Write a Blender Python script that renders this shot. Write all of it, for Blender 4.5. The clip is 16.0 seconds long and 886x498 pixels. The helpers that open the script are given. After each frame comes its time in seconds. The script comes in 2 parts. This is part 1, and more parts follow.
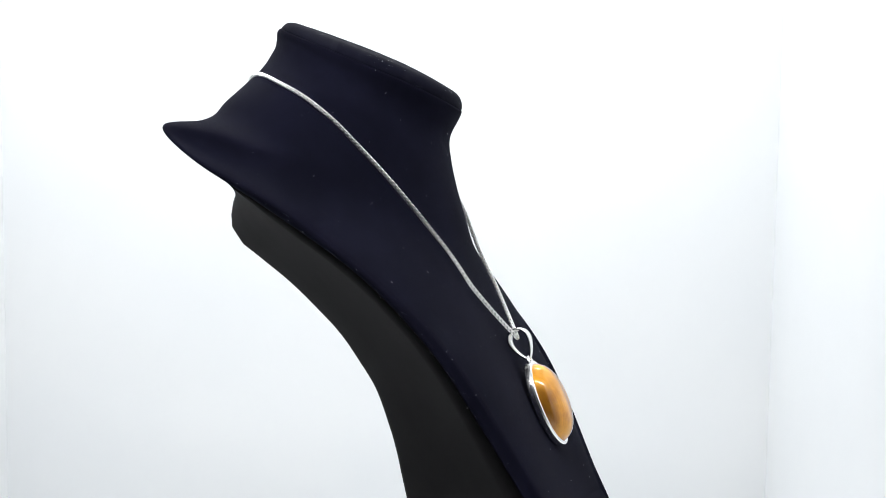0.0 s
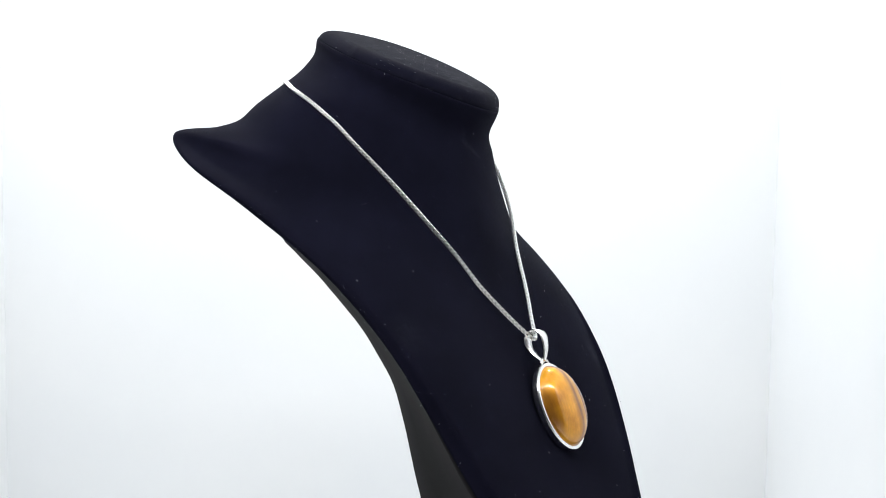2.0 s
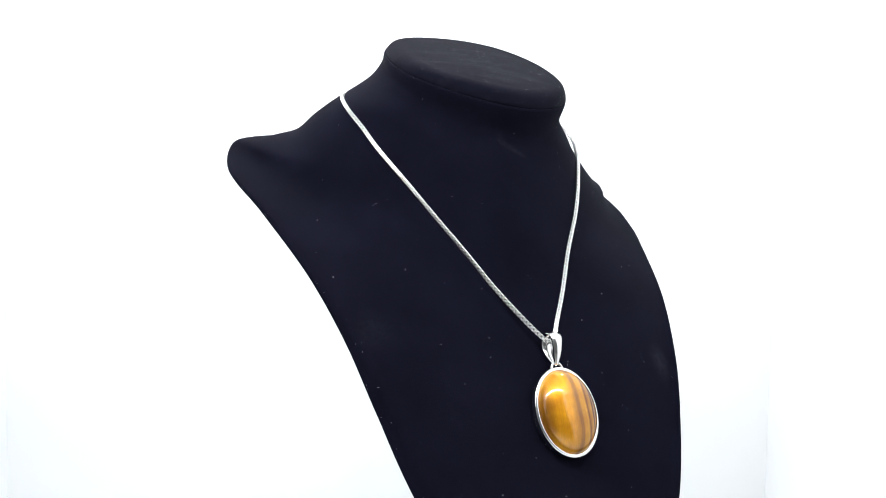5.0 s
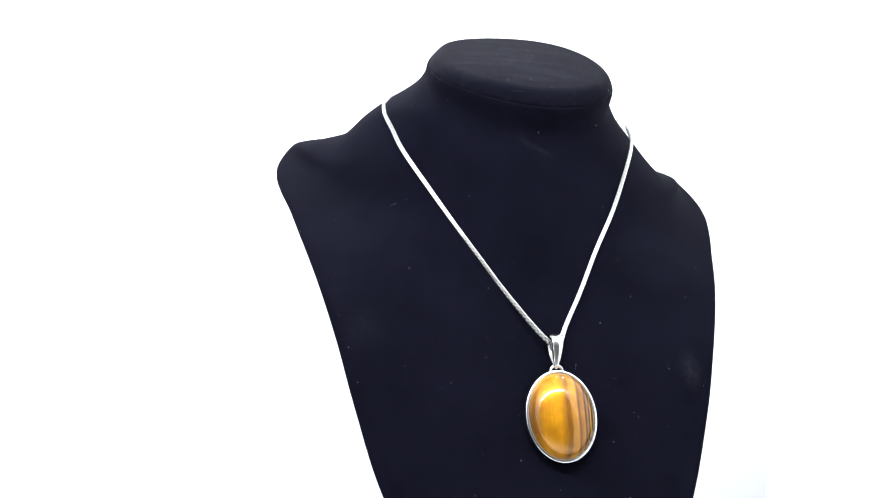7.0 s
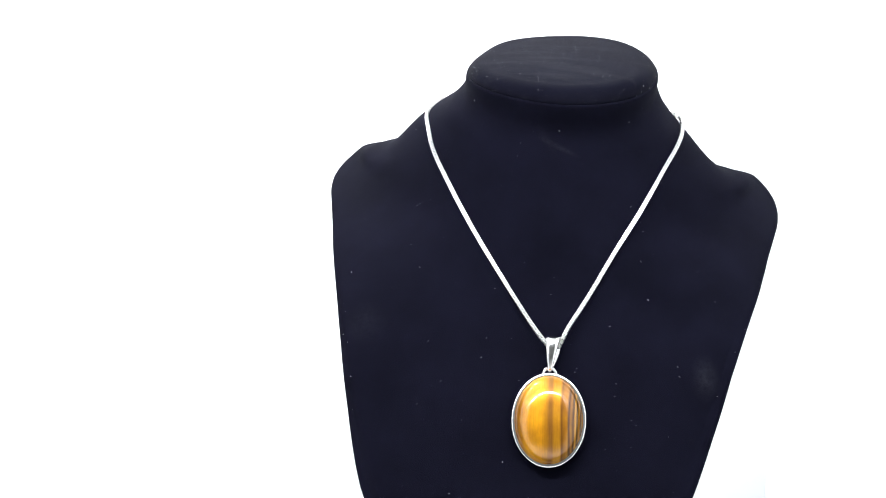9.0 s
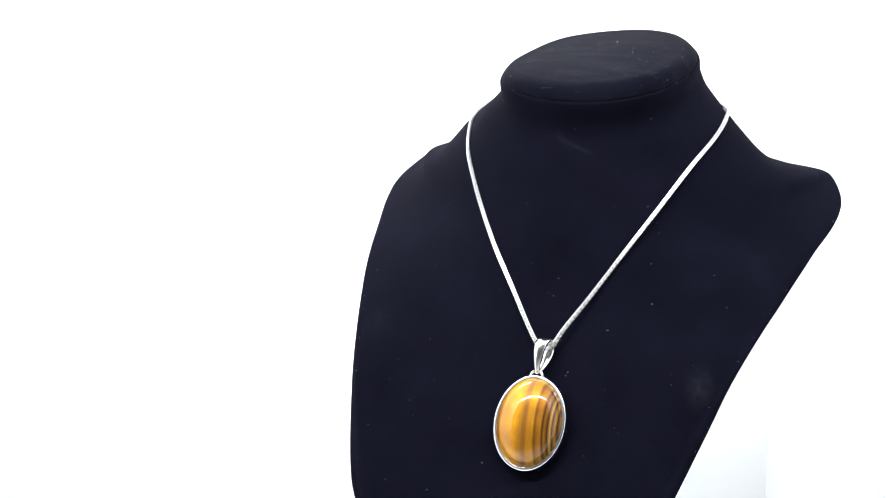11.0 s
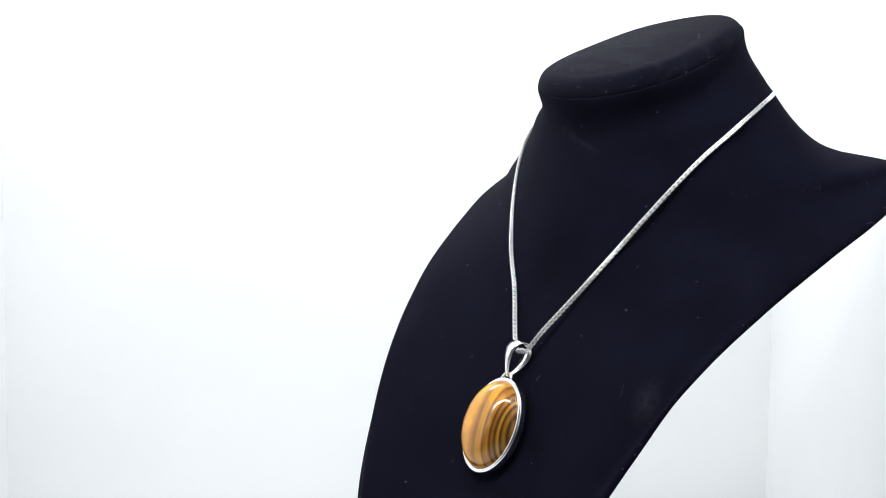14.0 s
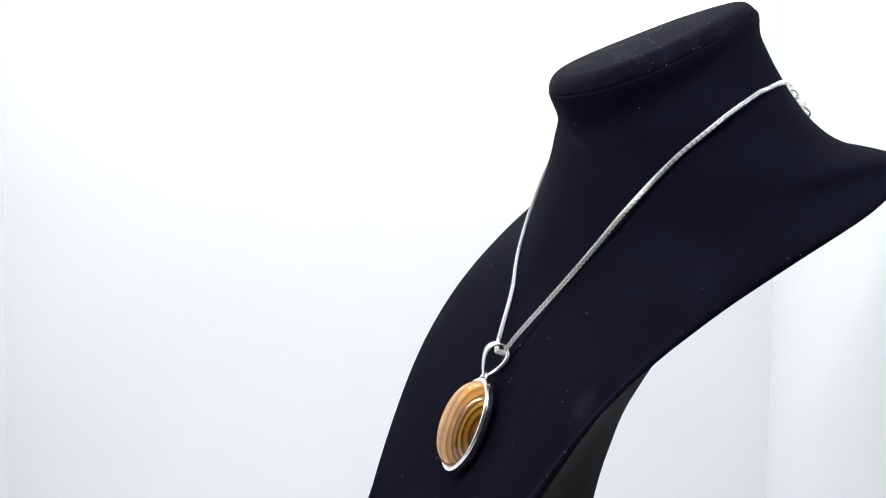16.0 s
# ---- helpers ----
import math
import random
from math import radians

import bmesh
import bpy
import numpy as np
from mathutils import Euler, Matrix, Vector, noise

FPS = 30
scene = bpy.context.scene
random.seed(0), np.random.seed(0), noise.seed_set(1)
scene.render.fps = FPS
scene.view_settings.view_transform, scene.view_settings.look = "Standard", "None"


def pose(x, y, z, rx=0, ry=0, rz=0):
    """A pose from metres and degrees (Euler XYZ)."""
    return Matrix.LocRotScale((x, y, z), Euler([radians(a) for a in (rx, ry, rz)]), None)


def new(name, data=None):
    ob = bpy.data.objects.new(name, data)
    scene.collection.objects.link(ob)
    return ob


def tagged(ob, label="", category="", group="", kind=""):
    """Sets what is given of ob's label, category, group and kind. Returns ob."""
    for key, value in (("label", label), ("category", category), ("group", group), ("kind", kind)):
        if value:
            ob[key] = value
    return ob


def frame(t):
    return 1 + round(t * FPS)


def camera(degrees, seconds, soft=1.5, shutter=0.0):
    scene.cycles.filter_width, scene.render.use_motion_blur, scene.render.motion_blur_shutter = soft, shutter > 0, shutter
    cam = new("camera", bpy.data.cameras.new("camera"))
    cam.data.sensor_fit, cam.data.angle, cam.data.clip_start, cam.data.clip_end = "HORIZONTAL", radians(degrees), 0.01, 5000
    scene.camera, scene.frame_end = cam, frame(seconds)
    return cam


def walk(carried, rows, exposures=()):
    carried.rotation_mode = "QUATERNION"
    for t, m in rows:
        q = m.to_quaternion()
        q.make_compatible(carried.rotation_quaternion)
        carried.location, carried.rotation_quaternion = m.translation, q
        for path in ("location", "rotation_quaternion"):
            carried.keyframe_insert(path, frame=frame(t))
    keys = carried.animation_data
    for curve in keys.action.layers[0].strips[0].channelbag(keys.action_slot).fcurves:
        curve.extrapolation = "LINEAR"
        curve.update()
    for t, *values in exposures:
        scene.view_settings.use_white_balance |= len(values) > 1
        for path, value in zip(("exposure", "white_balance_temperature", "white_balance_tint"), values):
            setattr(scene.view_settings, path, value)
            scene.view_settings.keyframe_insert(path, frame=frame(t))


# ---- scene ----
from mathutils.bvhtree import BVHTree

cam = camera(41.16, 16.0, soft=0.75)
EYE = (0.0, -0.52, 0.245)
# aim: 2.07 degrees to the left of the back wall's normal, 1.86 degrees down
AIM = pose(*EYE, 90 - 1.863, 0, 2.071) @ pose(0, 0, 0, 0, 0, -0.27)
walk(cam, [(0.0, AIM), (16.0, AIM)],
     exposures=[(0.0, -1.08), (2.0, -1.02), (4.0, -0.82), (7.0, -0.44), (9.0, -0.36), (11.5, -0.62), (13.0, -0.88), (14.5, -1.06), (16.0, -1.14)])

# ---------------------------------------------------------------- light
world = bpy.data.worlds.new("room_light")
scene.world = world
world.use_nodes = True
world.node_tree.nodes["Background"].inputs["Color"].default_value = (0.9, 0.95, 1.0, 1)
world.node_tree.nodes["Background"].inputs["Strength"].default_value = 0.28

LED_COLOR = (0.97, 0.985, 1.0)


def strip_lamp(name, at, length, width, watts):
    data = bpy.data.lights.new(name, "AREA")
    data.shape, data.size, data.size_y = "RECTANGLE", length, width
    data.energy, data.color = watts, LED_COLOR
    ob = new(name, data)
    ob.matrix_world = at
    return ob


# the photo box: inner width, depth and height 0.60 m
XL, XR, YF, YB, ZT = -0.381, 0.221, -0.24, 0.40, 0.60
XM = (XL + XR) / 2
strip_lamp("led_front", pose(XM, YF + 0.035, ZT - 0.030, 12, 0, 0), 0.585, 0.012, 5.7)
# unseen second strip, added to brighten the upper back wall
strip_lamp("led_back", pose(XM, YB - 0.16, ZT - 0.030, -4, 0, 0), 0.50, 0.012, 3.85)


# ---------------------------------------------------------------- materials
def material(name, color, rough=0.5, metal=0.0, **more):
    m = bpy.data.materials.new(name)
    m.use_nodes = True
    p = m.node_tree.nodes["Principled BSDF"]
    p.inputs["Base Color"].default_value = (*color, 1)
    p.inputs["Roughness"].default_value = rough
    p.inputs["Metallic"].default_value = metal
    for key, value in more.items():
        p.inputs[key.replace("_", " ")].default_value = value
    return m, m.node_tree, p


def add(tree, kind, **values):
    n = tree.nodes.new(kind)
    for key, value in values.items():
        if key in n.inputs:
            n.inputs[key].default_value = value
    return n


def noise_mix(tree, p, a, b, scale, detail=6.0, low=0.35, high=0.65, socket="Base Color", stretch=None):
    co = add(tree, "ShaderNodeTexCoord")
    mp = add(tree, "ShaderNodeMapping")
    if stretch:
        mp.inputs["Scale"].default_value = stretch
    nz = add(tree, "ShaderNodeTexNoise", Scale=scale, Detail=detail, Roughness=0.6)
    rp = add(tree, "ShaderNodeValToRGB")
    rp.color_ramp.elements[0].position, rp.color_ramp.elements[1].position = low, high
    rp.color_ramp.elements[0].color, rp.color_ramp.elements[1].color = (*a, 1), (*b, 1)
    tree.links.new(co.outputs["Object"], mp.inputs["Vector"])
    tree.links.new(mp.outputs["Vector"], nz.inputs["Vector"])
    tree.links.new(nz.outputs["Fac"], rp.inputs["Fac"])
    tree.links.new(rp.outputs["Color"], p.inputs[socket])
    return nz


def bump(tree, p, scale, strength, distance, detail=4.0, stretch=None):
    co = add(tree, "ShaderNodeTexCoord")
    mp = add(tree, "ShaderNodeMapping")
    if stretch:
        mp.inputs["Scale"].default_value = stretch
    nz = add(tree, "ShaderNodeTexNoise", Scale=scale, Detail=detail, Roughness=0.6)
    bp = add(tree, "ShaderNodeBump", Strength=strength, Distance=distance)
    tree.links.new(co.outputs["Object"], mp.inputs["Vector"])
    tree.links.new(mp.outputs["Vector"], nz.inputs["Vector"])
    tree.links.new(nz.outputs["Fac"], bp.inputs["Height"])
    tree.links.new(bp.outputs["Normal"], p.inputs["Normal"])


VELVET, _t, _p = material("black_velvet", (0.003, 0.003, 0.006), 0.95)
_p.inputs["Specular IOR Level"].default_value = 0.05
_p.inputs["Sheen Weight"].default_value = 0.006
_p.inputs["Sheen Roughness"].default_value = 0.35
_p.inputs["Sheen Tint"].default_value = (0.75, 0.8, 1.0, 1)
noise_mix(_t, _p, (0.0026, 0.0027, 0.0072), (0.0044, 0.0045, 0.0112), 28.0)
bump(_t, _p, 2600.0, 0.35, 0.0003)


def dust(tree, p, color, scale, low, high, stretch=(1, 1, 1)):
    """Patches over the base colour so far: dust, and on the cap painted light."""
    co, mp = add(tree, "ShaderNodeTexCoord"), add(tree, "ShaderNodeMapping")
    mp.inputs["Scale"].default_value = stretch
    nz = add(tree, "ShaderNodeTexNoise", Scale=scale, Detail=8.0, Roughness=0.65)
    rg = add(tree, "ShaderNodeMapRange")
    rg.inputs["From Min"].default_value, rg.inputs["From Max"].default_value = low, high
    mx = tree.nodes.new("ShaderNodeMix")
    mx.data_type = "RGBA"
    old = p.inputs["Base Color"].links[0].from_socket
    tree.links.new(co.outputs["Object"], mp.inputs["Vector"])
    tree.links.new(mp.outputs["Vector"], nz.inputs["Vector"])
    tree.links.new(nz.outputs["Fac"], rg.inputs["Value"])
    tree.links.new(rg.outputs["Result"], mx.inputs[0])
    tree.links.new(old, mx.inputs[6])
    mx.inputs[7].default_value = (*color, 1)
    tree.links.new(mx.outputs[2], p.inputs["Base Color"])


dust(_t, _p, (0.009, 0.009, 0.015), 22.0, 0.66, 0.84, (1.6, 1, 0.8))



def smear(tree, p, color, at, turn, size, amount):
    """One pale streak in the pile, for dust, wear and painted pile sheen."""
    co, mp = add(tree, "ShaderNodeTexCoord"), add(tree, "ShaderNodeMapping")
    mp.vector_type = "TEXTURE"
    mp.inputs["Location"].default_value, mp.inputs["Scale"].default_value = at, size
    mp.inputs["Rotation"].default_value = tuple(radians(a) for a in turn)
    far = add(tree, "ShaderNodeVectorMath")
    far.operation = "LENGTH"
    fade = add(tree, "ShaderNodeMapRange")
    fade.inputs["From Min"].default_value, fade.inputs["From Max"].default_value = 1.0, 0.2
    nz = add(tree, "ShaderNodeTexNoise", Scale=420.0, Detail=6.0, Roughness=0.7)
    rg = add(tree, "ShaderNodeMapRange")
    rg.inputs["From Min"].default_value, rg.inputs["From Max"].default_value = 0.32, 0.68
    rg.inputs["To Max"].default_value = amount
    both = add(tree, "ShaderNodeMath")
    both.operation = "MULTIPLY"
    mx = tree.nodes.new("ShaderNodeMix")
    mx.data_type = "RGBA"
    old = p.inputs["Base Color"].links[0].from_socket
    tree.links.new(co.outputs["Object"], mp.inputs["Vector"])
    tree.links.new(mp.outputs["Vector"], far.inputs[0])
    tree.links.new(far.outputs["Value"], fade.inputs["Value"])
    tree.links.new(co.outputs["Object"], nz.inputs["Vector"])
    tree.links.new(nz.outputs["Fac"], rg.inputs["Value"])
    tree.links.new(fade.outputs["Result"], both.inputs[0])
    tree.links.new(rg.outputs["Result"], both.inputs[1])
    tree.links.new(both.outputs[0], mx.inputs[0])
    tree.links.new(old, mx.inputs[6])
    mx.inputs[7].default_value = (*color, 1)
    tree.links.new(mx.outputs[2], p.inputs["Base Color"])


PALE_DUST_SHEEN = (0.040, 0.042, 0.055)
# side mark: part dust, part one-sided pile sheen put into the colour
smear(_t, _p, PALE_DUST_SHEEN, (0.0945, 0.0045, 0.1722), (60, 0, 0), (0.010, 0.0115, 0.0026), 0.32)
smear(_t, _p, PALE_DUST_SHEEN, (0.0295, 0.0310, 0.2740), (0, 27, 0), (0.012, 0.010, 0.0016), 0.30)
smear(_t, _p, PALE_DUST_SHEEN, (0.0241, 0.0303, 0.2769), (0, 60, 0), (0.010, 0.010, 0.0022), 0.12)
smear(_t, _p, PALE_DUST_SHEEN, (-0.0546, -0.0030, 0.1951), (55, 0, 0), (0.012, 0.012, 0.0022), 0.12)

# paler velvet copy: top light on the cap put into the colour, plus dust
CAP_VELVET, _t, _p = material("dusty_velvet", (0.006, 0.006, 0.009), 0.95)
_p.inputs["Specular IOR Level"].default_value = 0.05
_p.inputs["Sheen Weight"].default_value = 0.016
_p.inputs["Sheen Roughness"].default_value = 0.35
noise_mix(_t, _p, (0.0030, 0.0031, 0.0076), (0.0054, 0.0057, 0.0116), 30.0, stretch=(0.5, 1.5, 1))
# pale streaks paint the cap's lit middle as well as its dust
dust(_t, _p, (0.018, 0.019, 0.026), 42.0, 0.54, 0.84, (0.45, 1.8, 1))
bump(_t, _p, 2600.0, 0.35, 0.0003)

PLASTIC, _t, _p = material("black_plastic", (0.009, 0.0088, 0.0091), 0.68)
_p.inputs["Specular IOR Level"].default_value = 0.03
noise_mix(_t, _p, (0.0076, 0.0073, 0.0077), (0.0100, 0.0097, 0.0101), 60.0)
bump(_t, _p, 1500.0, 0.10, 0.0002)

FABRIC, _t, _p = material("white_box_fabric", (0.75, 0.76, 0.77), 0.7)
noise_mix(_t, _p, (0.74, 0.755, 0.765), (0.765, 0.775, 0.78), 6.0)
bump(_t, _p, 14.0, 0.05, 0.002)

GREY, _t, _p = material("grey_room_paint", (0.35, 0.35, 0.34), 0.8)
noise_mix(_t, _p, (0.48, 0.48, 0.47), (0.54, 0.54, 0.53), 3.0)

SILVER, _t, _p = material("polished_silver", (0.93, 0.92, 0.90), 0.13, 1.0)
noise_mix(_t, _p, (0.15, 0.15, 0.15), (0.21, 0.21, 0.21), 300.0, socket="Roughness")
bump(_t, _p, 300.0, 0.015, 0.0002)

CHAIN_SILVER, _t, _p = material("satin_silver", (0.96, 0.955, 0.94), 0.18, 1.0)
noise_mix(_t, _p, (0.20, 0.20, 0.20), (0.34, 0.34, 0.34), 900.0, socket="Roughness")

LINT, _t, _p = material("grey_lint", (0.30, 0.31, 0.34), 0.9)
ALU, _t, _p = material("white_strip_housing", (0.75, 0.75, 0.75), 0.4)


def stone_material():
    """Tiger's eye: silky golden and brown bands along the stone's length, under a clear polish."""
    m, t, p = material("tigers_eye", (0.5, 0.25, 0.05), 0.35)
    co = add(t, "ShaderNodeTexCoord")
    sep = add(t, "ShaderNodeSeparateXYZ")
    t.links.new(co.outputs["Object"], sep.inputs["Vector"])
    # bands wander slightly along the length
    mp = add(t, "ShaderNodeMapping")
    mp.inputs["Scale"].default_value = (60, 18, 60)
    t.links.new(co.outputs["Object"], mp.inputs["Vector"])
    wav = add(t, "ShaderNodeTexNoise", Scale=1.0, Detail=2.0)
    t.links.new(mp.outputs["Vector"], wav.inputs["Vector"])
    mad = add(t, "ShaderNodeMath")
    mad.operation = "MULTIPLY_ADD"
    mad.inputs[1].default_value = 0.0035
    t.links.new(wav.outputs["Fac"], mad.inputs[0])
    t.links.new(sep.outputs["X"], mad.inputs[2])
    rng = add(t, "ShaderNodeMapRange")
    rng.inputs["From Min"].default_value, rng.inputs["From Max"].default_value = -0.0138, 0.0172
    t.links.new(mad.outputs[0], rng.inputs["Value"])
    ramp = add(t, "ShaderNodeValToRGB")
    e = ramp.color_ramp.elements
    bands = [(0.0, (0.18, 0.062, 0.006)), (0.10, (0.46, 0.19, 0.010)), (0.20, (0.78, 0.34, 0.010)), (0.41, (0.84, 0.37, 0.010)), (0.48, (0.56, 0.235, 0.010)),
             (0.51, (0.36, 0.15, 0.02)), (0.55, (0.32, 0.13, 0.018)), (0.58, (0.54, 0.23, 0.010)), (0.66, (0.60, 0.26, 0.012)), (0.69, (0.20, 0.070, 0.007)),
             (0.72, (0.38, 0.15, 0.010)), (0.76, (0.50, 0.21, 0.012)), (0.785, (0.08, 0.026, 0.005)), (0.81, (0.38, 0.15, 0.010)), (0.835, (0.05, 0.016, 0.004)),
             (0.86, (0.66, 0.31, 0.03)), (0.88, (0.04, 0.014, 0.004)), (0.91, (0.48, 0.21, 0.016)), (0.935, (0.06, 0.02, 0.005)), (0.97, (0.45, 0.20, 0.02)), (1.0, (0.15, 0.055, 0.01))]
    e[0].position, e[0].color = bands[0][0], (*bands[0][1], 1)
    e[1].position, e[1].color = bands[-1][0], (*bands[-1][1], 1)
    for at, c in bands[1:-1]:
        n = e.new(at)
        n.color = (*c, 1)
    t.links.new(rng.outputs["Result"], ramp.inputs["Fac"])
    # fine silky fibres
    mf = add(t, "ShaderNodeMapping")
    mf.inputs["Scale"].default_value = (2600, 120, 300)
    t.links.new(co.outputs["Object"], mf.inputs["Vector"])
    fib = add(t, "ShaderNodeTexNoise", Scale=1.0, Detail=5.0, Roughness=0.7)
    t.links.new(mf.outputs["Vector"], fib.inputs["Vector"])
    fr = add(t, "ShaderNodeMapRange")
    fr.inputs["From Min"].default_value, fr.inputs["From Max"].default_value = 0.3, 0.7
    fr.inputs["To Min"].default_value, fr.inputs["To Max"].default_value = 0.84, 1.06
    t.links.new(fib.outputs["Fac"], fr.inputs["Value"])
    mix = add(t, "ShaderNodeVectorMath")
    mix.operation = "SCALE"
    t.links.new(ramp.outputs["Color"], mix.inputs[0])
    t.links.new(fr.outputs["Result"], mix.inputs["Scale"])
    # brown clouds in the gold
    mc = add(t, "ShaderNodeMapping")
    mc.inputs["Scale"].default_value = (85, 55, 60)
    t.links.new(co.outputs["Object"], mc.inputs["Vector"])
    cl = add(t, "ShaderNodeTexNoise", Scale=1.0, Detail=4.0, Roughness=0.6)
    t.links.new(mc.outputs["Vector"], cl.inputs["Vector"])
    cr = add(t, "ShaderNodeValToRGB")
    cr.color_ramp.elements[0].position, cr.color_ramp.elements[1].position = 0.36, 0.62
    cr.color_ramp.elements[0].color, cr.color_ramp.elements[1].color = (0.72, 0.66, 0.60, 1), (1.06, 1.10, 1.0, 1)
    t.links.new(cl.outputs["Fac"], cr.inputs["Fac"])
    tint = add(t, "ShaderNodeVectorMath")
    tint.operation = "MULTIPLY"
    t.links.new(mix.outputs[0], tint.inputs[0])
    t.links.new(cr.outputs["Color"], tint.inputs[1])
    t.links.new(tint.outputs[0], p.inputs["Base Color"])
    # the fibres lie at differing slants under the polish
    ms = add(t, "ShaderNodeMapping")
    ms.inputs["Scale"].default_value = (520, 26, 200)
    t.links.new(co.outputs["Object"], ms.inputs["Vector"])
    sl = add(t, "ShaderNodeTexNoise", Scale=1.0, Detail=3.0)
    t.links.new(ms.outputs["Vector"], sl.inputs["Vector"])
    sb = add(t, "ShaderNodeBump", Strength=0.16, Distance=0.0004)
    t.links.new(sl.outputs["Fac"], sb.inputs["Height"])
    t.links.new(sb.outputs["Normal"], p.inputs["Normal"])
    p.inputs["Roughness"].default_value = 0.45
    p.inputs["Metallic"].default_value = 0.36
    p.inputs["Specular IOR Level"].default_value = 0.12
    p.inputs["Anisotropic"].default_value = 0.6
    tg = add(t, "ShaderNodeTangent")
    tg.direction_type, tg.axis = "RADIAL", "Y"
    t.links.new(tg.outputs["Tangent"], p.inputs["Tangent"])
    p.inputs["Coat Weight"].default_value = 1.0
    p.inputs["Coat Roughness"].default_value = 0.02
    p.inputs["Coat IOR"].default_value = 1.62
    return m


STONE = stone_material()


# ---------------------------------------------------------------- building helpers
def mesh_of(name, bm, mat, smooth=True):
    me = bpy.data.meshes.new(name)
    bmesh.ops.recalc_face_normals(bm, faces=bm.faces)
    bm.to_mesh(me)
    bm.free()
    me.materials.append(mat)
    for f in me.polygons:
        f.use_smooth = smooth
    return me


def part(name, bm, mat, parent, label="", smooth=True):
    ob = new(name, mesh_of(name, bm, mat, smooth))
    ob.parent = parent
    if label:
        tagged(ob, label)
    return ob


def box(bm, x0, y0, z0, x1, y1, z1, bevel=0.0):
    g = bmesh.ops.create_cube(bm, size=1.0)
    bmesh.ops.scale(bm, vec=(x1 - x0, y1 - y0, z1 - z0), verts=g["verts"])
    bmesh.ops.translate(bm, vec=((x0 + x1) / 2, (y0 + y1) / 2, (z0 + z1) / 2), verts=g["verts"])
    if bevel:
        bmesh.ops.bevel(bm, geom=list({e for v in g["verts"] for e in v.link_edges}), offset=bevel, segments=2, affect="EDGES")


def loft(bm, loops, close_start=False, close_end=False):
    rings = [[bm.verts.new(p) for p in loop] for loop in loops]
    for a, b in zip(rings, rings[1:]):
        for i in range(len(a)):
            j = (i + 1) % len(a)
            bm.faces.new((a[i], a[j], b[j], b[i]))
    if close_start:
        bm.faces.new(rings[0][::-1])
    if close_end:
        bm.faces.new(rings[-1])
    return rings


def spline(points, u):
    """Catmull-Rom through points at the parameter u."""
    p = np.asarray(points, float)
    i = int(min(max(math.floor(u), 0), len(p) - 2))
    s = u - i
    a, b, c, d = p[max(i - 1, 0)], p[i], p[i + 1], p[min(i + 2, len(p) - 1)]
    return 0.5 * (2 * b + (c - a) * s + (2 * a - 5 * b + 4 * c - d) * s * s + (3 * b - a - 3 * c + d) * s ** 3)


# ---------------------------------------------------------------- the photo box
def wall(name, x0, y0, z0, x1, y1, z1, mat, label, category="wall"):
    bm = bmesh.new()
    box(bm, x0, y0, z0, x1, y1, z1)
    ob = new(name, mesh_of(name, bm, mat, False))
    return tagged(ob, label, category, kind="structure")


TH = 0.012
LEAN = 0.020  # the fabric right wall leans outward towards the top
wall("backdrop", XL - TH, YB, -TH, XR + TH + LEAN, YB + TH, ZT + TH, FABRIC, "plain white fabric back wall of the photo box", "backdrop")
wall("wall_left", XL - TH, YF, 0, XL, YB, ZT, FABRIC, "plain white fabric side wall of the photo box")
right = wall("wall_right", XR, YF, 0, XR + TH, YB, ZT, FABRIC, "plain white fabric side wall with a soft corner fold")
for v in right.data.vertices:
    v.co.x += LEAN * (v.co.z / ZT - 0.25)
wall("ceiling", XL - TH, YF, ZT, XR + TH + LEAN, YB, ZT + TH, FABRIC, "white fabric top of the photo box", "ceiling")
wall("floor", XL - TH, YF - 0.02, -TH, XR + TH + LEAN, YB, 0, FABRIC, "white floor sheet of the photo box", "floor")
wall("room_wall", -1.8, -2.2, -0.06, 1.8, -2.15, 1.7, GREY, "plain grey wall of the dim room")
wall("tabletop", -1.8, -2.15, -0.06, 1.8, 0.9, -TH - 0.002, GREY, "plain grey tabletop under the photo box", "table")


def led_strip(y, tilt):
    root = tagged(new("led_strip"), "slim white housing of a bright LED light strip out of view", "light strip", group="lights in the photo box")
    root.matrix_world = pose(XM, y, ZT - 0.016, tilt, 0, 0)
    bm = bmesh.new()
    box(bm, -0.296, -0.009, -0.010, 0.296, 0.009, 0.014, 0.002)
    part("housing", bm, ALU, root, smooth=False)
    return root


led_strip(YF + 0.035, 0)
# housing for the added back strip
led_strip(YB - 0.16, 0)

# ---------------------------------------------------------------- the necklace stand
# All lengths in millimetres, in the stand's own frame: x across, y to its back, z up from the lens's height.
BASE = 245.0
FRONT = [(-15.0, 56.9), (-16.5, 48.4), (-10.5, 35.6), (-10.9, 23.6), (-14.8, 10.3), (-20.1, -4.9), (-22.0, -11.0), (-22.8, -16.0), (-24.2, -22.8), (-26.4, -30.8), (-31.7, -42.8), (-39.4, -57.0), (-52.7, -75.5), (-65.2, -103.6), (-83.1, -152.6), (-91.1, -264.0)]
BACK = [(60.3, 91.0), (64.2, 86.8), (66.6, 85.6), (69.6, 78.9), (72.6, 65.5), (84.2, 46.8), (83.7, 37.8), (88.8, 31.9), (68.0, 16.8), (39.5, -1.4), (0.7, -29.2), (-31.2, -60.4), (-51.3, -90.4), (-70.3, -122.7), (-89.7, -159.3), (-99.7, -266.0)]
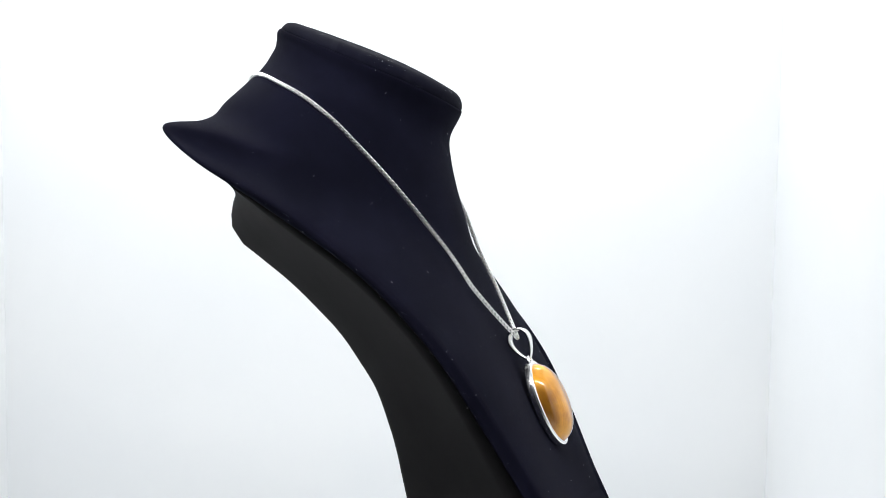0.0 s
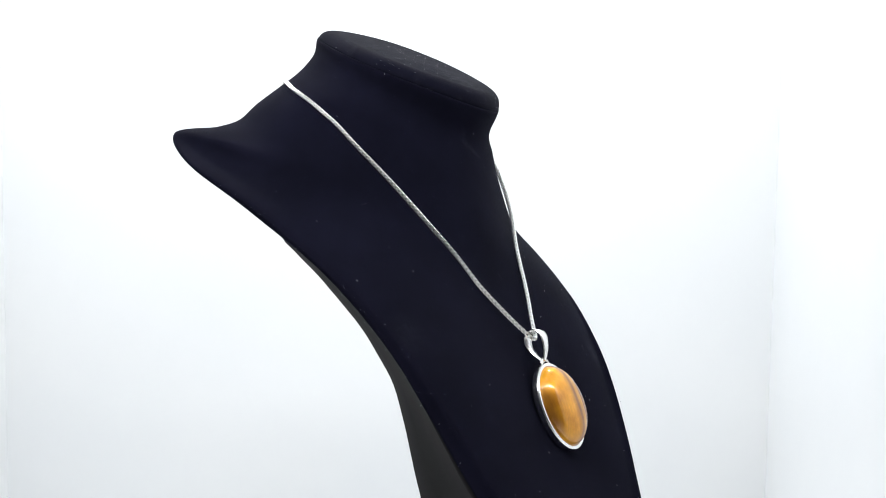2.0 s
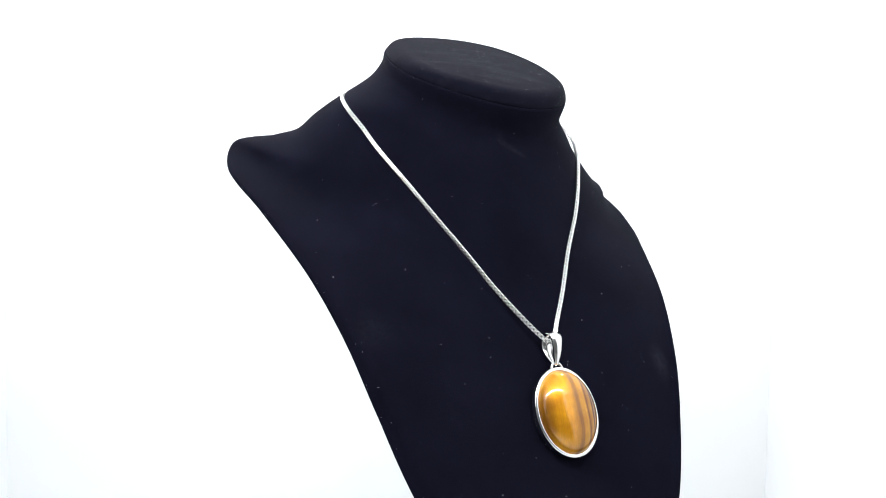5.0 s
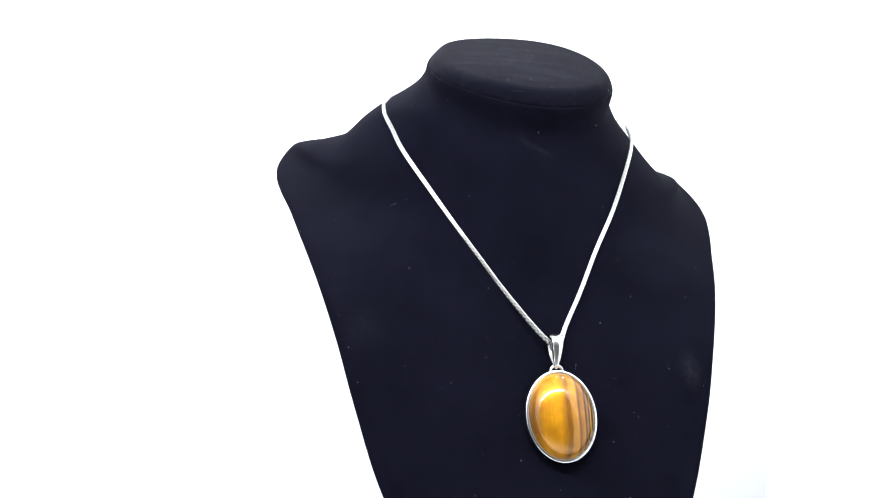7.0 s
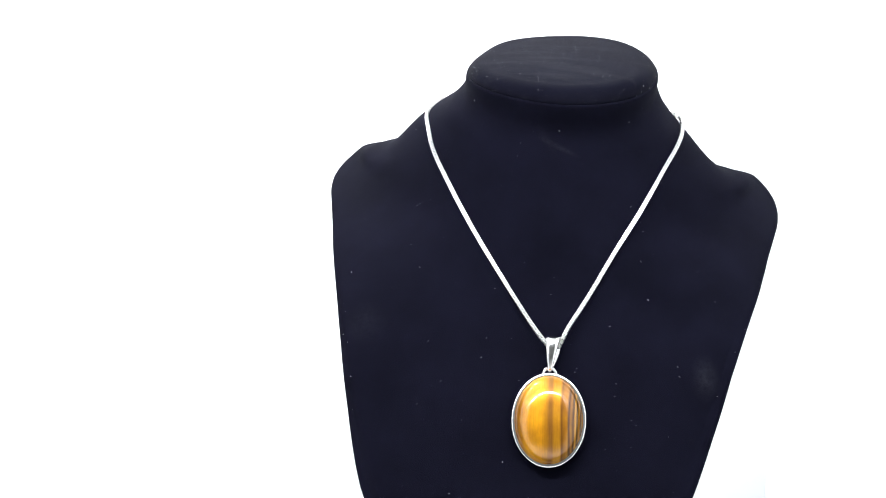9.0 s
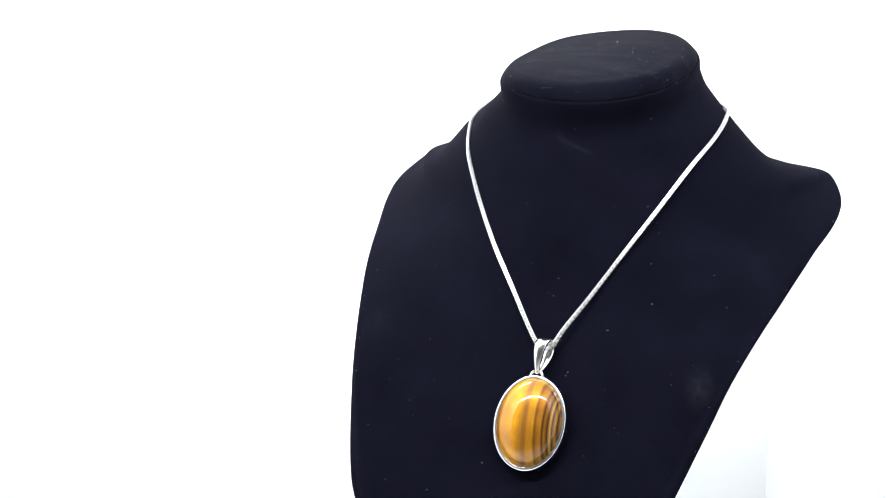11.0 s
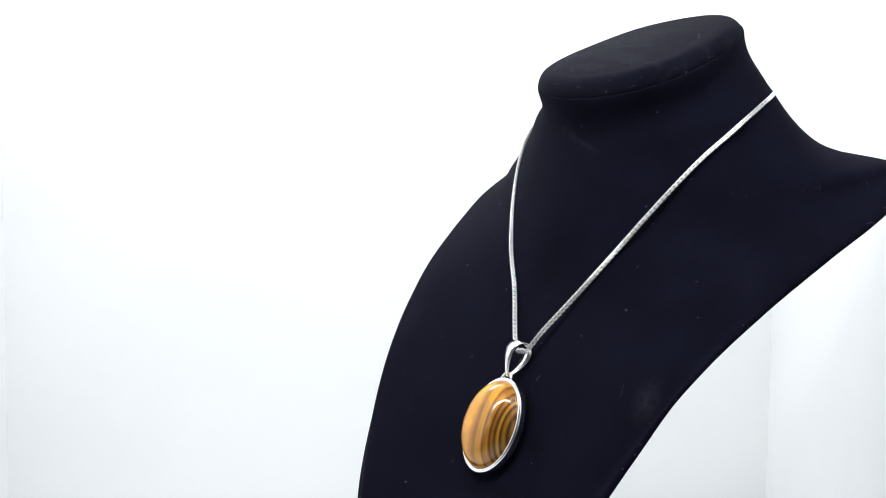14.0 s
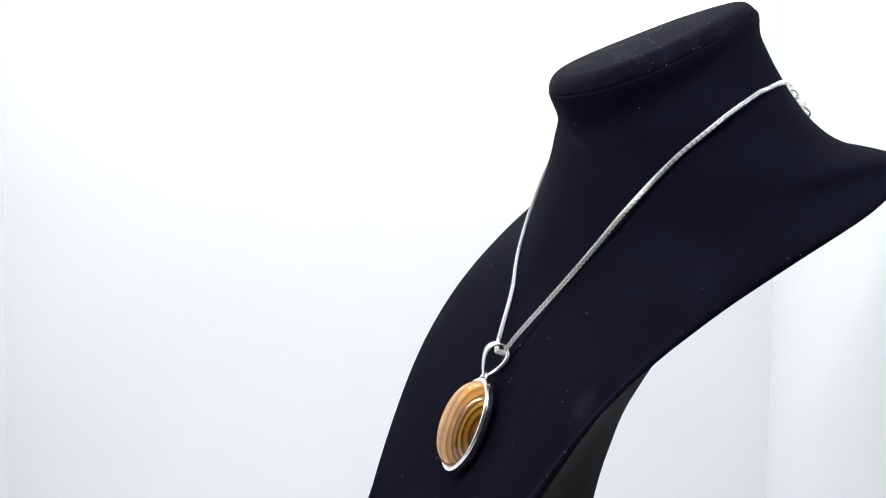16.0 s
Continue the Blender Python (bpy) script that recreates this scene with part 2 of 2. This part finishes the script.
HALF = [40.4, 45.7, 46.8, 53.9, 65.5, 84.9, 98.7, 106.3, 114.0, 107.1, 97.2, 88.3, 79.7, 67.4, 45.6, 44.6]
WIDEST = [0.48, 0.55, 0.52, 0.45, 0.58, 0.59, 0.73, 0.87, 0.88, 0.84, 0.71, 0.74, 0.85, 1.00, 1.00, 1.00]
ROUND = [2.4, 2.4, 2.4, 2.01, 1.7, 1.62, 1.64, 1.78, 2.05, 2.3, 2.4, 2.4, 2.4, 2.4, 2.4, 2.4]
FLAT = [1.82, 1.92, 1.92, 1.91, 1.75, 1.65, 1.65, 1.72, 1.93, 2.35, 3.22, 4.46, 5.33, 5.82, 5.84, 5.84]
ROWS = [(*f, *b, h, m, q, e) for f, b, h, m, q, e in zip(FRONT, BACK, HALF, WIDEST, ROUND, FLAT)]
TILT, TURN, OFF = radians(4.423), radians(4.103), (12.78, 39.40)


def place(x, y, z):
    """Millimetres in the upright frame to metres in the stand's frame, whose origin is the turntable's axis on the floor."""
    zc = -130.0
    lx = x * math.cos(TILT) + (z - zc) * math.sin(TILT)
    lz = -x * math.sin(TILT) + (z - zc) * math.cos(TILT) + zc
    c, s = math.cos(TURN), math.sin(TURN)
    return Vector((c * lx - s * y + OFF[0], s * lx + c * y + OFF[1], max(lz + BASE, 0.0))) / 1000


def section(u, n_front=26, n_back=16):
    """One closed cross-section of the stand at row u, as points in millimetres."""
    yf, zf, yb, zb, w, m, q, e = spline(ROWS, u)
    m, q, e = min(max(m, 0.45), 1.0), min(max(q, 1.0), 2.4), min(max(e, 1.6), 6.0)
    half = []
    for i in range(n_front):
        a = math.pi / 2 * i / (n_front - 1)
        half.append((w * math.sin(a) ** (2 / e), m * (1 - math.cos(a) ** (2 / q)) if a < math.pi / 2 - 1e-6 else m))
    for i in range(1, n_back):
        a = math.pi / 2 * i / (n_back - 1)
        half.append((w * math.cos(a), m + (1 - m) * math.sin(a)))
    loop = half + [(-x, s) for x, s in half[-2:0:-1]]
    p = np.array([(x, yf + (yb - yf) * s, zf + (zb - zf) * s) for x, s in loop])
    front = np.array([s for _, s in loop]) < 0.6 * m  # shallow hollow in the middle of the chest
    p[:, 1] += np.where(front, 7.5 * np.exp(-((p[:, 0] - 9) / 26) ** 2 - ((p[:, 2] + 90) / 27) ** 2), 0)
    p[:, 1] += np.where(front, 0.032 * p[:, 0] * np.clip((-30 - p[:, 2]) / 30, 0, 1), 0)
    p[:, 2] -= np.where(p[:, 0] > 0, 0.031, 0.035) * p[:, 0] * np.exp(-((p[:, 2] - 42) / 12) ** 2)  # one shoulder rides slightly higher
    p[:, 0] += 1.4 * np.clip((p[:, 2] - 42) / 25, 0, 1)  # the neck leans a little
    x, y, z = p[:, 0].copy(), p[:, 1].copy(), p[:, 2].copy()
    side = np.clip((x - 40) / 45, 0, 1) * np.clip((y + 40) / 30, 0, 1) * np.clip((24 - z) / 26, 0, 1) * np.clip((z + 110) / 50, 0, 1)
    p[:, 0] += 0.7 * side  # the edge below this shoulder hangs lower
    p[:, 1] += 1.0 * side
    p[:, 2] -= 2.2 * side
    p[:, 2] += np.clip((x - 45) / 15, 0, 1) * np.clip((85 - x) / 15, 0, 1) * np.exp(-((z - 38) / 9) ** 2)
    p[:, 0] += np.clip((z - 50) / 10, 0, 1) * (1.0 * np.clip(x / 30, 0, 1) - 0.4 * np.clip(-x / 30, 0, 1))
    p[:, 1] += np.where(front, 1.2 * np.exp(-((x + 52) / 16) ** 2 - ((z - 18) / 22) ** 2) + 1.5 * np.exp(-((x - 38) / 14) ** 2 - ((z + 5) / 20) ** 2), 0)
    nape = np.clip((y - 40) / 20, 0, 1) * np.clip((z - 34) / 10, 0, 1) * np.clip((82 - z) / 8, 0, 1)
    p[:, 1] += nape * np.where(x < 0, 2.4, -1.8)  # full round nape
    p[:, 0] += nape * np.clip(x / 25, -1, 1) * np.where(x < 0, 2.0, 0.0)
    tip = np.clip((y - 34) / 18, 0, 1) * np.clip((z - 76) / 8, 0, 1)
    p[:, 0] -= 4.0 * tip * np.clip(-x / 20, 0, 1)  # the cap's back edge is full on one side and stands up
    p[:, 1] += tip * (3.6 - 1.2 * np.clip(x / 20, -1, 1))
    p[:, 2] += 1.4 * tip
    p[:, 2] -= 1.5 * np.clip((x - 20) / 20, 0, 1) * np.clip((y - 45) / 15, 0, 1) * np.clip((z - 28) / 8, 0, 1) * np.clip((70 - z) / 10, 0, 1)
    p[:, 2] += np.where(x > 0, 0.062, 0.05) * x * np.clip((z - 55) / 25, 0, 1)  # the cap's plane rolls slightly
    for _ in range(3):  # soft padded edges
        p = 0.5 * p + 0.25 * (np.roll(p, 1, 0) + np.roll(p, -1, 0))
    return p


EDGE = []
for _i in range(240, 601):
    _yf, _zf, _yb, _zb, _w, _m, _q, _e = spline(ROWS, _i / 40)
    _m = min(max(_m, 0.45), 1.0)
    EDGE.append((_zf + (_zb - _zf) * _m, _w, _yf + (_yb - _yf) * _m))
EDGE = np.array(sorted(EDGE))


def edge_at(z):
    """Half width and depth of the velvet's edge at the height z, eased along its length."""
    zs = z + np.linspace(-9, 9, 13)
    return float(np.interp(zs, EDGE[:, 0], EDGE[:, 1]).mean()), float(np.interp(zs, EDGE[:, 0], EDGE[:, 2]).mean())


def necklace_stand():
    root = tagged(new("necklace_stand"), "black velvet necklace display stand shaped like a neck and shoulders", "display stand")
    bm = bmesh.new()
    rows = np.array([section(1.0 + 14.0 * i / 140) for i in range(141)])
    near = np.zeros((141, rows.shape[1], 1))  # the chest is smoothly padded: ease it along its length
    near[25:120, :19], near[25:120, -18:] = 1, 1
    for _ in range(2):
        near = 0.5 * near + 0.25 * (np.roll(near, 3, 0) + np.roll(near, -3, 0))
        near = 0.5 * near + 0.25 * (np.roll(near, 2, 1) + np.roll(near, -2, 1))
    for _ in range(160):
        soft = rows.copy()
        soft[1:-1] = 0.5 * rows[1:-1] + 0.25 * (rows[2:] + rows[:-2])
        rows = rows + (soft - rows) * near
    c0 = rows[0].mean(0)
    lip = [c0 + (rows[0] - c0) * k for k in (0.982, 0.991, 0.997)]
    loft(bm, [[place(*p) for p in r] for r in lip + list(rows)], True, True)
    bmesh.ops.recalc_face_normals(bm, faces=bm.faces)
    tree = BVHTree.FromBMesh(bm)
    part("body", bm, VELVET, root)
    # neck cap: a padded pillow with a rolled lip over the groove
    top = section(0.0)
    nrm = Vector((0, -(top[:, 2].max() - top[:, 2].min()), top[:, 1].max() - top[:, 1].min())).normalized()
    nrm = np.array((0, nrm.y, nrm.z))
    loops = []
    roll = [(1.10, 0.955, 0), (1.06, 0.978, 0), (1.01, 0.986, 0), (0.93, 0.992, 0), (0.80, 0.998, 0), (0.62, 1.0, 0)]
    roll += [(0.48 * (1 - math.sin(a)), 0.87 + 0.13 * math.cos(a), 0) for a in [math.pi / 2 * i / 9 for i in range(10)]]
    for u, k, h in roll + [(0.0, 0.78, 0.5), (0.0, 0.64, 1.0), (0.0, 0.45, 1.5), (0.0, 0.26, 1.8), (0.0, 0.1, 1.9)]:
        r = section(u)
        c = r.mean(0)
        loops.append([place(*(c + (p - c) * k + nrm * h)) for p in r])
    bm = bmesh.new()
    loft(bm, loops, True, True)
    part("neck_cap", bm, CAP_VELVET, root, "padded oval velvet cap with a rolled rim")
    # smooth moulded back
    back = [(10, 66), (8, 80), (0, 83), (-9, 82), (-17, 76), (-35, 50), (-57, 26), (-82, 8), (-108, -2), (-127, -5), (-175, -9), (-250, -14)]
    bm = bmesh.new()
    loops = []
    for z in [10, 9, 7, 3, -3, -9, -13, -17] + [-17 - 230 * i / 56 for i in range(1, 57)]:
        yb = float(np.mean([np.interp(k - z, [-a for a, _ in back], [b for _, b in back]) for k in ((-6, -4, -2, 0, 2, 4, 6) if z < -20 else (0,))])) + 2.5
        w, ye = edge_at(min(z, 6))
        w, ye = w - 3.0, ye + 1.0
        wr = 26.0 * min(1.0, w / 70)
        half = [(0, yb), (wr * 0.7, yb - 0.3), (wr * 0.9, yb - 0.8), (wr + 1, yb - 2.0), (wr + 4, yb - 4.6)] + [(wr + 4 + (w - wr - 4) * k, yb - 4.6 + (ye - yb + 4.6) * (k + 0.05 * math.sin(math.pi * k))) for k in (0.2, 0.4, 0.6, 0.8, 1.0)] + [(w * 0.9, ye + 1.5)]
        ring = []
        for x, y in half + [(-x, y) for x, y in half[::-1][:-1]]:
            deep = max(0.0, min(1.0, (y - ye) / max(yb - ye, 1.0)))  # 0 at the velvet's edge, 1 at the spine
            if x < 0:  # the moulding is not quite even
                low = deep * max(0.0, min(1.0, (-40 - z) / 40))
                ring.append(place(x + 9 * low, y + deep * (0.13 * min(30, -x) - 1.0) + 3 * low, z))
            else:
                ring.append(place(x, y - deep * (0.13 * min(30, x) + 1.0), z))
        loops.append(ring)
    loft(bm, loops, True, True)
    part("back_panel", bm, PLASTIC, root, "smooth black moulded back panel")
    return root, tree


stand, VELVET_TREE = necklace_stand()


def lint():
    """Fine lint and dust caught in the velvet, thickest on the cap."""
    rng = random.Random(7)
    bm = bmesh.new()

    def fleck(at, normal, length, width):
        n = normal.normalized()
        a = n.orthogonal().normalized()
        a = (Matrix.Rotation(rng.uniform(0, 6.28), 3, n) @ a)
        b = n.cross(a)
        p = [at + n * 0.0001 - a * length / 2 - b * width / 2, at + n * 0.0001 - a * length / 2 + b * width / 2,
             at + n * 0.0001 + b * (width / 2 + rng.uniform(-0.3, 0.3) * length), at + a * length / 2 + n * 0.0002, at + n * (0.0001 + width)]
        v = [bm.verts.new(q) for q in p]
        for f in ((0, 1, 4), (1, 2, 4), (2, 3, 4), (3, 0, 4)):
            bm.faces.new([v[i] for i in f])

    body, cap = (next(c for c in stand.children if c.name.startswith(n)) for n in ("body", "neck_cap"))
    for ob, count in ((body, 300), (cap, 260)):
        faces = [f for f in ob.data.polygons if f.center.y < 0.075 and (f.normal.y < 0.15 or f.normal.z > 0.5)]
        for f in rng.choices(faces, weights=[f.area for f in faces], k=count):
            vs = [ob.data.vertices[i].co for i in f.vertices]
            a, b = rng.random(), rng.random()
            at = vs[0].lerp(vs[1], a).lerp(vs[-1].lerp(vs[-2], a), b) if len(vs) == 4 else f.center
            big = rng.random() ** 3
            fleck(at, f.normal, 0.00018 + 0.0008 * big, 0.00008 + 0.00012 * big)
    ob = body
    faces = [f for f in ob.data.polygons if abs(f.normal.x) > 0.72 and f.center.z < 0.26]  # along the edges
    for f in rng.choices(faces, k=260):
        fleck(f.center + Vector((0, rng.uniform(-1, 1), rng.uniform(-1, 1))) * 0.0015, f.normal, rng.uniform(0.0002, 0.0006), 0.00012)
    # the larger tufts
    for x, y, z, size in ((-7.3, -15.2, 54.3, 1.1), (-10.0, -15.0, 54.6, 0.9), (-24.0, -8.0, 56.0, 1.0), (3.3, -10.0, 37.4, 0.8), (-59.4, 2.6, -1.5, 1.2), (-61.0, 3.2, -2.6, 0.9), (-10.0, -38.5, -57.6, 0.7),
                          (44.3, -8.9, -1.3, 0.6), (46.2, -55.7, -86.8, 0.8), (44.0, -54.6, -85.2, 0.8), (-34.4, 6.1, 64.4, 1.1), (19.3, -43.8, -67.1, 1.0), (18.8, -44.8, -68.6, 1.0)):
        hit, normal, _, _ = VELVET_TREE.find_nearest(place(x, y, z))
        if z > 50:
            hit = place(x, y - 0.6, z + 0.3)
        for _ in range(2):
            fleck(hit + Vector((rng.uniform(-1, 1), 0, rng.uniform(-1, 1))) * 0.0002, normal, 0.0006 * size, 0.00016 * size)
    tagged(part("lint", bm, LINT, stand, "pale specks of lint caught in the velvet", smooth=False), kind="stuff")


lint()

# ---------------------------------------------------------------- the necklace
necklace = tagged(new("necklace"), "silver box chain necklace with an oval tiger's eye pendant", "necklace")
LEFT = [(8.75, -44.6, -57.9), (6.2, -45.2, -57.6), (-0.6, -40.3, -51.0), (-12.2, -30.7, -37.2), (-28.1, -18.4, -16.9), (-46.7, -1.1, 9.6), (-56.6, 11.0, 24.8), (-60.9, 20.7, 35.1), (-64.0, 32.2, 44.4),
        (-60.2, 48.1, 52.5), (-44.2, 65.0, 56.5), (-25.0, 77.0, 55.5), (0.0, 81.0, 53.0)]
RIGHT = [(8.75, -44.6, -57.9), (11.3, -44.2, -57.6), (14.6, -39.9, -50.0), (22.7, -31.2, -35.7), (33.0, -18.6, -15.8), (43.5, -7.7, 3.5), (53.3, 6.7, 23.5), (60.0, 20.0, 37.1), (62.7, 34.2, 48.7),
         (57.3, 47.7, 52.7), (44.0, 62.1, 54.4), (25.3, 75.3, 52.1), (0.0, 81.0, 53.0)]


def link_mesh(length=1.72, width=1.90, depth=1.04, wire=0.38):
    """A square box-chain link in metres; it lies along x, its hole opens along z."""
    bm = bmesh.new()
    a, b, d = length / 2000, width / 2000, depth / 2000
    loops = []
    for k, z in ((0, -d), (0, d), (1, d), (1, -d)):
        i, j = a - k * wire / 1000, b - k * wire / 1000
        c = 0.25 * j
        loops.append([Vector(p) for p in ((i, j - c, z), (i - c, j, z), (-i + c, j, z), (-i, j - c, z), (-i, -j + c, z), (-i + c, -j, z), (i - c, -j, z), (i, -j + c, z))])
    rings = [[bm.verts.new(p) for p in l] for l in loops]
    for r, s in zip(rings, rings[1:] + rings[:1]):
        for i in range(8):
            j = (i + 1) % 8
            bm.faces.new((r[i], r[j], s[j], s[i]))
    return mesh_of("link", bm, CHAIN_SILVER, False)


def chain():
    bm = bmesh.new()
    # clasp ring at the nape
    bmesh.ops.create_uvsphere(bm, u_segments=10, v_segments=6, radius=0.0016, matrix=Matrix.Translation(place(0, 80.5, 59.0)))
    ob = part("chain", bm, SILVER, necklace, "silver box chain with small square links")
    me = link_mesh()
    pitch = 0.00116
    nape = bmesh.new()
    for side in (LEFT, RIGHT):
        pts = [place(*spline(side, (len(side) - 1) * i / 400)) for i in range(401)]
        for i, q in enumerate(pts):  # the chain lies on the velvet
            hit, normal, _, _ = VELVET_TREE.find_nearest(q)
            if (q - hit).dot(normal) < 0.0005:
                pts[i] = hit + normal * 0.0005
        for _ in range(25):
            pts = [pts[0]] + [(pts[i - 1] + pts[i] * 2 + pts[i + 1]) / 4 for i in range(1, 400)] + [pts[400]]
        for i, q in enumerate(pts):  # and hugs it, but for the last stretch down to the bail
            hit, normal, _, d = VELVET_TREE.find_nearest(q)
            most = 0.0024 + 0.13 * max(0.0, 0.26 - q.z)
            if d > most:
                pts[i] = hit + (q - hit) * (most / d)
        for _ in range(4):
            pts = [pts[0]] + [(pts[i - 1] + pts[i] * 2 + pts[i + 1]) / 4 for i in range(1, 400)] + [pts[400]]
        run, nxt, k = 0.0, 0.0, 0
        for a, b in zip(pts, pts[1:]):
            step = (b - a).length
            while nxt <= run + step:
                at = a.lerp(b, (nxt - run) / step)
                x = (b - a).normalized()
                # outward from the stand's middle
                out = (at - place(0, 45, at.z * 1000 - BASE)).normalized()
                y = out.cross(x).normalized()
                z = x.cross(y)
                rot = Matrix((x, y, z)).transposed().to_4x4() @ Matrix.Rotation(radians(45 - 90 * (k % 2)), 4, "X")
                if at.y > 0.078:  # round the nape the links are too small to tell apart
                    first = len(nape.verts)
                    nape.from_mesh(me)
                    nape.verts.ensure_lookup_table()
                    bmesh.ops.transform(nape, matrix=Matrix.Translation(at) @ rot, verts=nape.verts[first:])
                else:
                    link = new("link", me)
                    link.parent = ob
                    link.matrix_local = Matrix.Translation(at) @ rot
                nxt += pitch
                k += 1
            run += step
    tagged(part("nape_links", nape, CHAIN_SILVER, ob, smooth=False), kind="stuff")
    return ob


chain()


def clasp():
    """Extension links and a spring clasp hanging at the nape."""
    root = part("clasp", ring_mesh(0.0018, 0.0005), SILVER, necklace, "silver clasp with short extension links")
    me = mesh_of("ring", ring_mesh(0.0017, 0.00045), SILVER)
    path = [Vector(spline([(0.0545, 0.1132, 0.2945), (0.0568, 0.1160, 0.2905), (0.0586, 0.1176, 0.2870), (0.0598, 0.1188, 0.2835)], 3 * i / 13)) for i in range(14)]
    for i, q in enumerate(path):
        hit, normal, _, _ = VELVET_TREE.find_nearest(q)
        at = hit + normal * (0.0012 + 0.0016 * (i % 2))
        m = Matrix.Translation(at) @ Matrix.Rotation(radians(70 * i), 4, "Z") @ Matrix.Rotation(radians(60 if i % 2 else 15), 4, "X")
        if i == 13:
            root.matrix_local = m
            continue
        ring = new("ring", me)
        ring.parent = necklace
        ring.matrix_local = m


def ring_mesh(radius, wire):
    bm = bmesh.new()
    loops = []
    for i in range(17):
        t = 2 * math.pi * (i % 16) / 16
        n = Vector((math.cos(t), math.sin(t), 0))
        loops.append([n * (radius + wire * math.cos(k)) + Vector((0, 0, wire * math.sin(k))) for k in [2 * math.pi * j / 6 for j in range(6)]])
    loft(bm, loops)
    bmesh.ops.remove_doubles(bm, verts=bm.verts, dist=1e-7)
    return bm


clasp()

# pendant frame: origin at the oval's centre on the bezel's back; x across, y up along the stone, z out of its face
LUG, FOOT = place(9.0, -49.6, -67.3), place(11.5, -66.1, -105.6)
PY = (LUG - FOOT).normalized()
PX = (Vector((1, 0.03, 0)) - PY * PY.dot(Vector((1, 0.03, 0)))).normalized()
PZ = PX.cross(PY)
HA, HB = 0.0155, 0.0201  # half axes of the bezel
PEND = Matrix.Translation(FOOT + PY * (HB - 0.0010) - PX * 0.0010 - PZ * 0.0013) @ Matrix((PX, PY, PZ)).transposed().to_4x4() @ Matrix.Rotation(radians(2), 4, "Y")


def oval(a, b, z, n=72):
    return [Vector((a * math.cos(2 * math.pi * i / n), b * math.sin(2 * math.pi * i / n), z)) for i in range(n)]


def pendant():
    bm = bmesh.new()
    prof = [(-0.9, 0.0), (0.2, 0.0), (0.45, 0.35), (0.45, 1.0), (0.44, 2.4), (0.36, 3.15), (0.12, 3.62), (-0.30, 3.84), (-0.80, 3.92), (-1.30, 3.82), (-1.62, 3.50), (-1.7, 3.0), (-1.7, 1.0)]
    loft(bm, [oval(HA + d / 1000, HB + d / 1000, z / 1000) for d, z in prof], True, True)
    bez = part("bezel", bm, SILVER, necklace, "polished silver oval bezel")
    bez.matrix_local = PEND
    # small notch mark on the bezel's rim
    bm = bmesh.new()
    box(bm, -0.0004, -0.0009, 0.0, 0.0004, 0.0009, 0.0006, 0.0002)
    nick = part("bezel_nick", bm, SILVER, bez)
    nick.matrix_local = Matrix.Translation((HA * math.cos(radians(-33)) - 0.0004, HB * math.sin(radians(-33)), 0.0034)) @ Matrix.Rotation(radians(-40), 4, "Z")
    bm = bmesh.new()
    a, b, h = HA - 0.0014, HB - 0.0014, 0.0089
    rings = []
    for i in range(15):
        k = math.pi / 2 * i / 15
        rings.append(oval(a * math.cos(k) ** 0.72, b * math.cos(k) ** 0.72, 0.0028 + h * math.sin(k) ** 1.08))
    r = loft(bm, [oval(a, b, 0.0012)] + rings)
    top = bm.verts.new((0, 0, 0.0028 + h))
    for i in range(72):
        bm.faces.new((r[-1][i], r[-1][(i + 1) % 72], top))
    bm.faces.new(r[0][::-1])
    st = part("stone", bm, STONE, necklace, "domed tiger's eye cabochon with golden brown bands")
    st.matrix_local = PEND
    # lug: a low arch with a hole on the bezel's top
    bm = bmesh.new()
    arch = []
    for i in range(17):
        t = math.pi * i / 16
        c = Vector((0.0027 * math.cos(t), HB - 0.0004 + 0.0030 * math.sin(t), 0.0024))
        n = Vector((math.cos(t), math.sin(t), 0))
        arch.append([c + n * (0.0007 * math.cos(s)) + Vector((0, 0, 0.0009 * math.sin(s))) for s in [2 * math.pi * j / 10 for j in range(10)]])
    loft(bm, arch, True, True)
    part("lug", bm, SILVER, necklace).matrix_local = PEND
    # bail: a tapered band bent into a teardrop loop
    foot = PEND @ Vector((0, HB + 0.0016, 0.0024))
    bm = bmesh.new()
    up = (place(8.8, -44.0, -55.0) - foot)
    by = up.normalized()
    bx = (PX - by * PX.dot(by)).normalized()
    bz = bx.cross(by)
    L = 0.0147
    loops = []
    for i in range(48):
        t = 2 * math.pi * i / 48
        k = (1 - math.cos(t)) / 2  # 0 at the foot, 1 at the top
        c = by * (L * k) + bz * (0.0062 * math.sin(t) * (0.28 + 0.72 * k ** 0.8))
        w = 0.0010 + 0.0023 * k ** 0.9
        t2 = t + 0.01
        k2 = (1 - math.cos(t2)) / 2
        d = (by * (L * k2) + bz * (0.0062 * math.sin(t2) * (0.28 + 0.72 * k2 ** 0.8)) - c).normalized()
        n = bx.cross(d)
        th = 0.00060
        loops.append([foot + c + bx * (w * x) + n * (th * y) for x, y in ((-1, -0.5), (-0.9, 1), (0, 1.5), (0.9, 1), (1, -0.5), (0, -1))])
    loft(bm, loops + [loops[0]])
    bmesh.ops.remove_doubles(bm, verts=bm.verts, dist=1e-6)
    part("bail", bm, SILVER, necklace, "tapered polished silver bail")


pendant()


def motions():
    """The turntable: a nearly even clockwise turn of about 8.8 degrees a second."""
    rows = []
    for i in range(33):
        s = (0.5 * i - 8) / 8
        rows.append((0.5 * i, pose(0, 0, 0, 0, 0, -(69.95 * s + 0.45 * s * s + 0.60 * s ** 3))))
    walk(stand, rows)
    walk(necklace, rows)


motions()
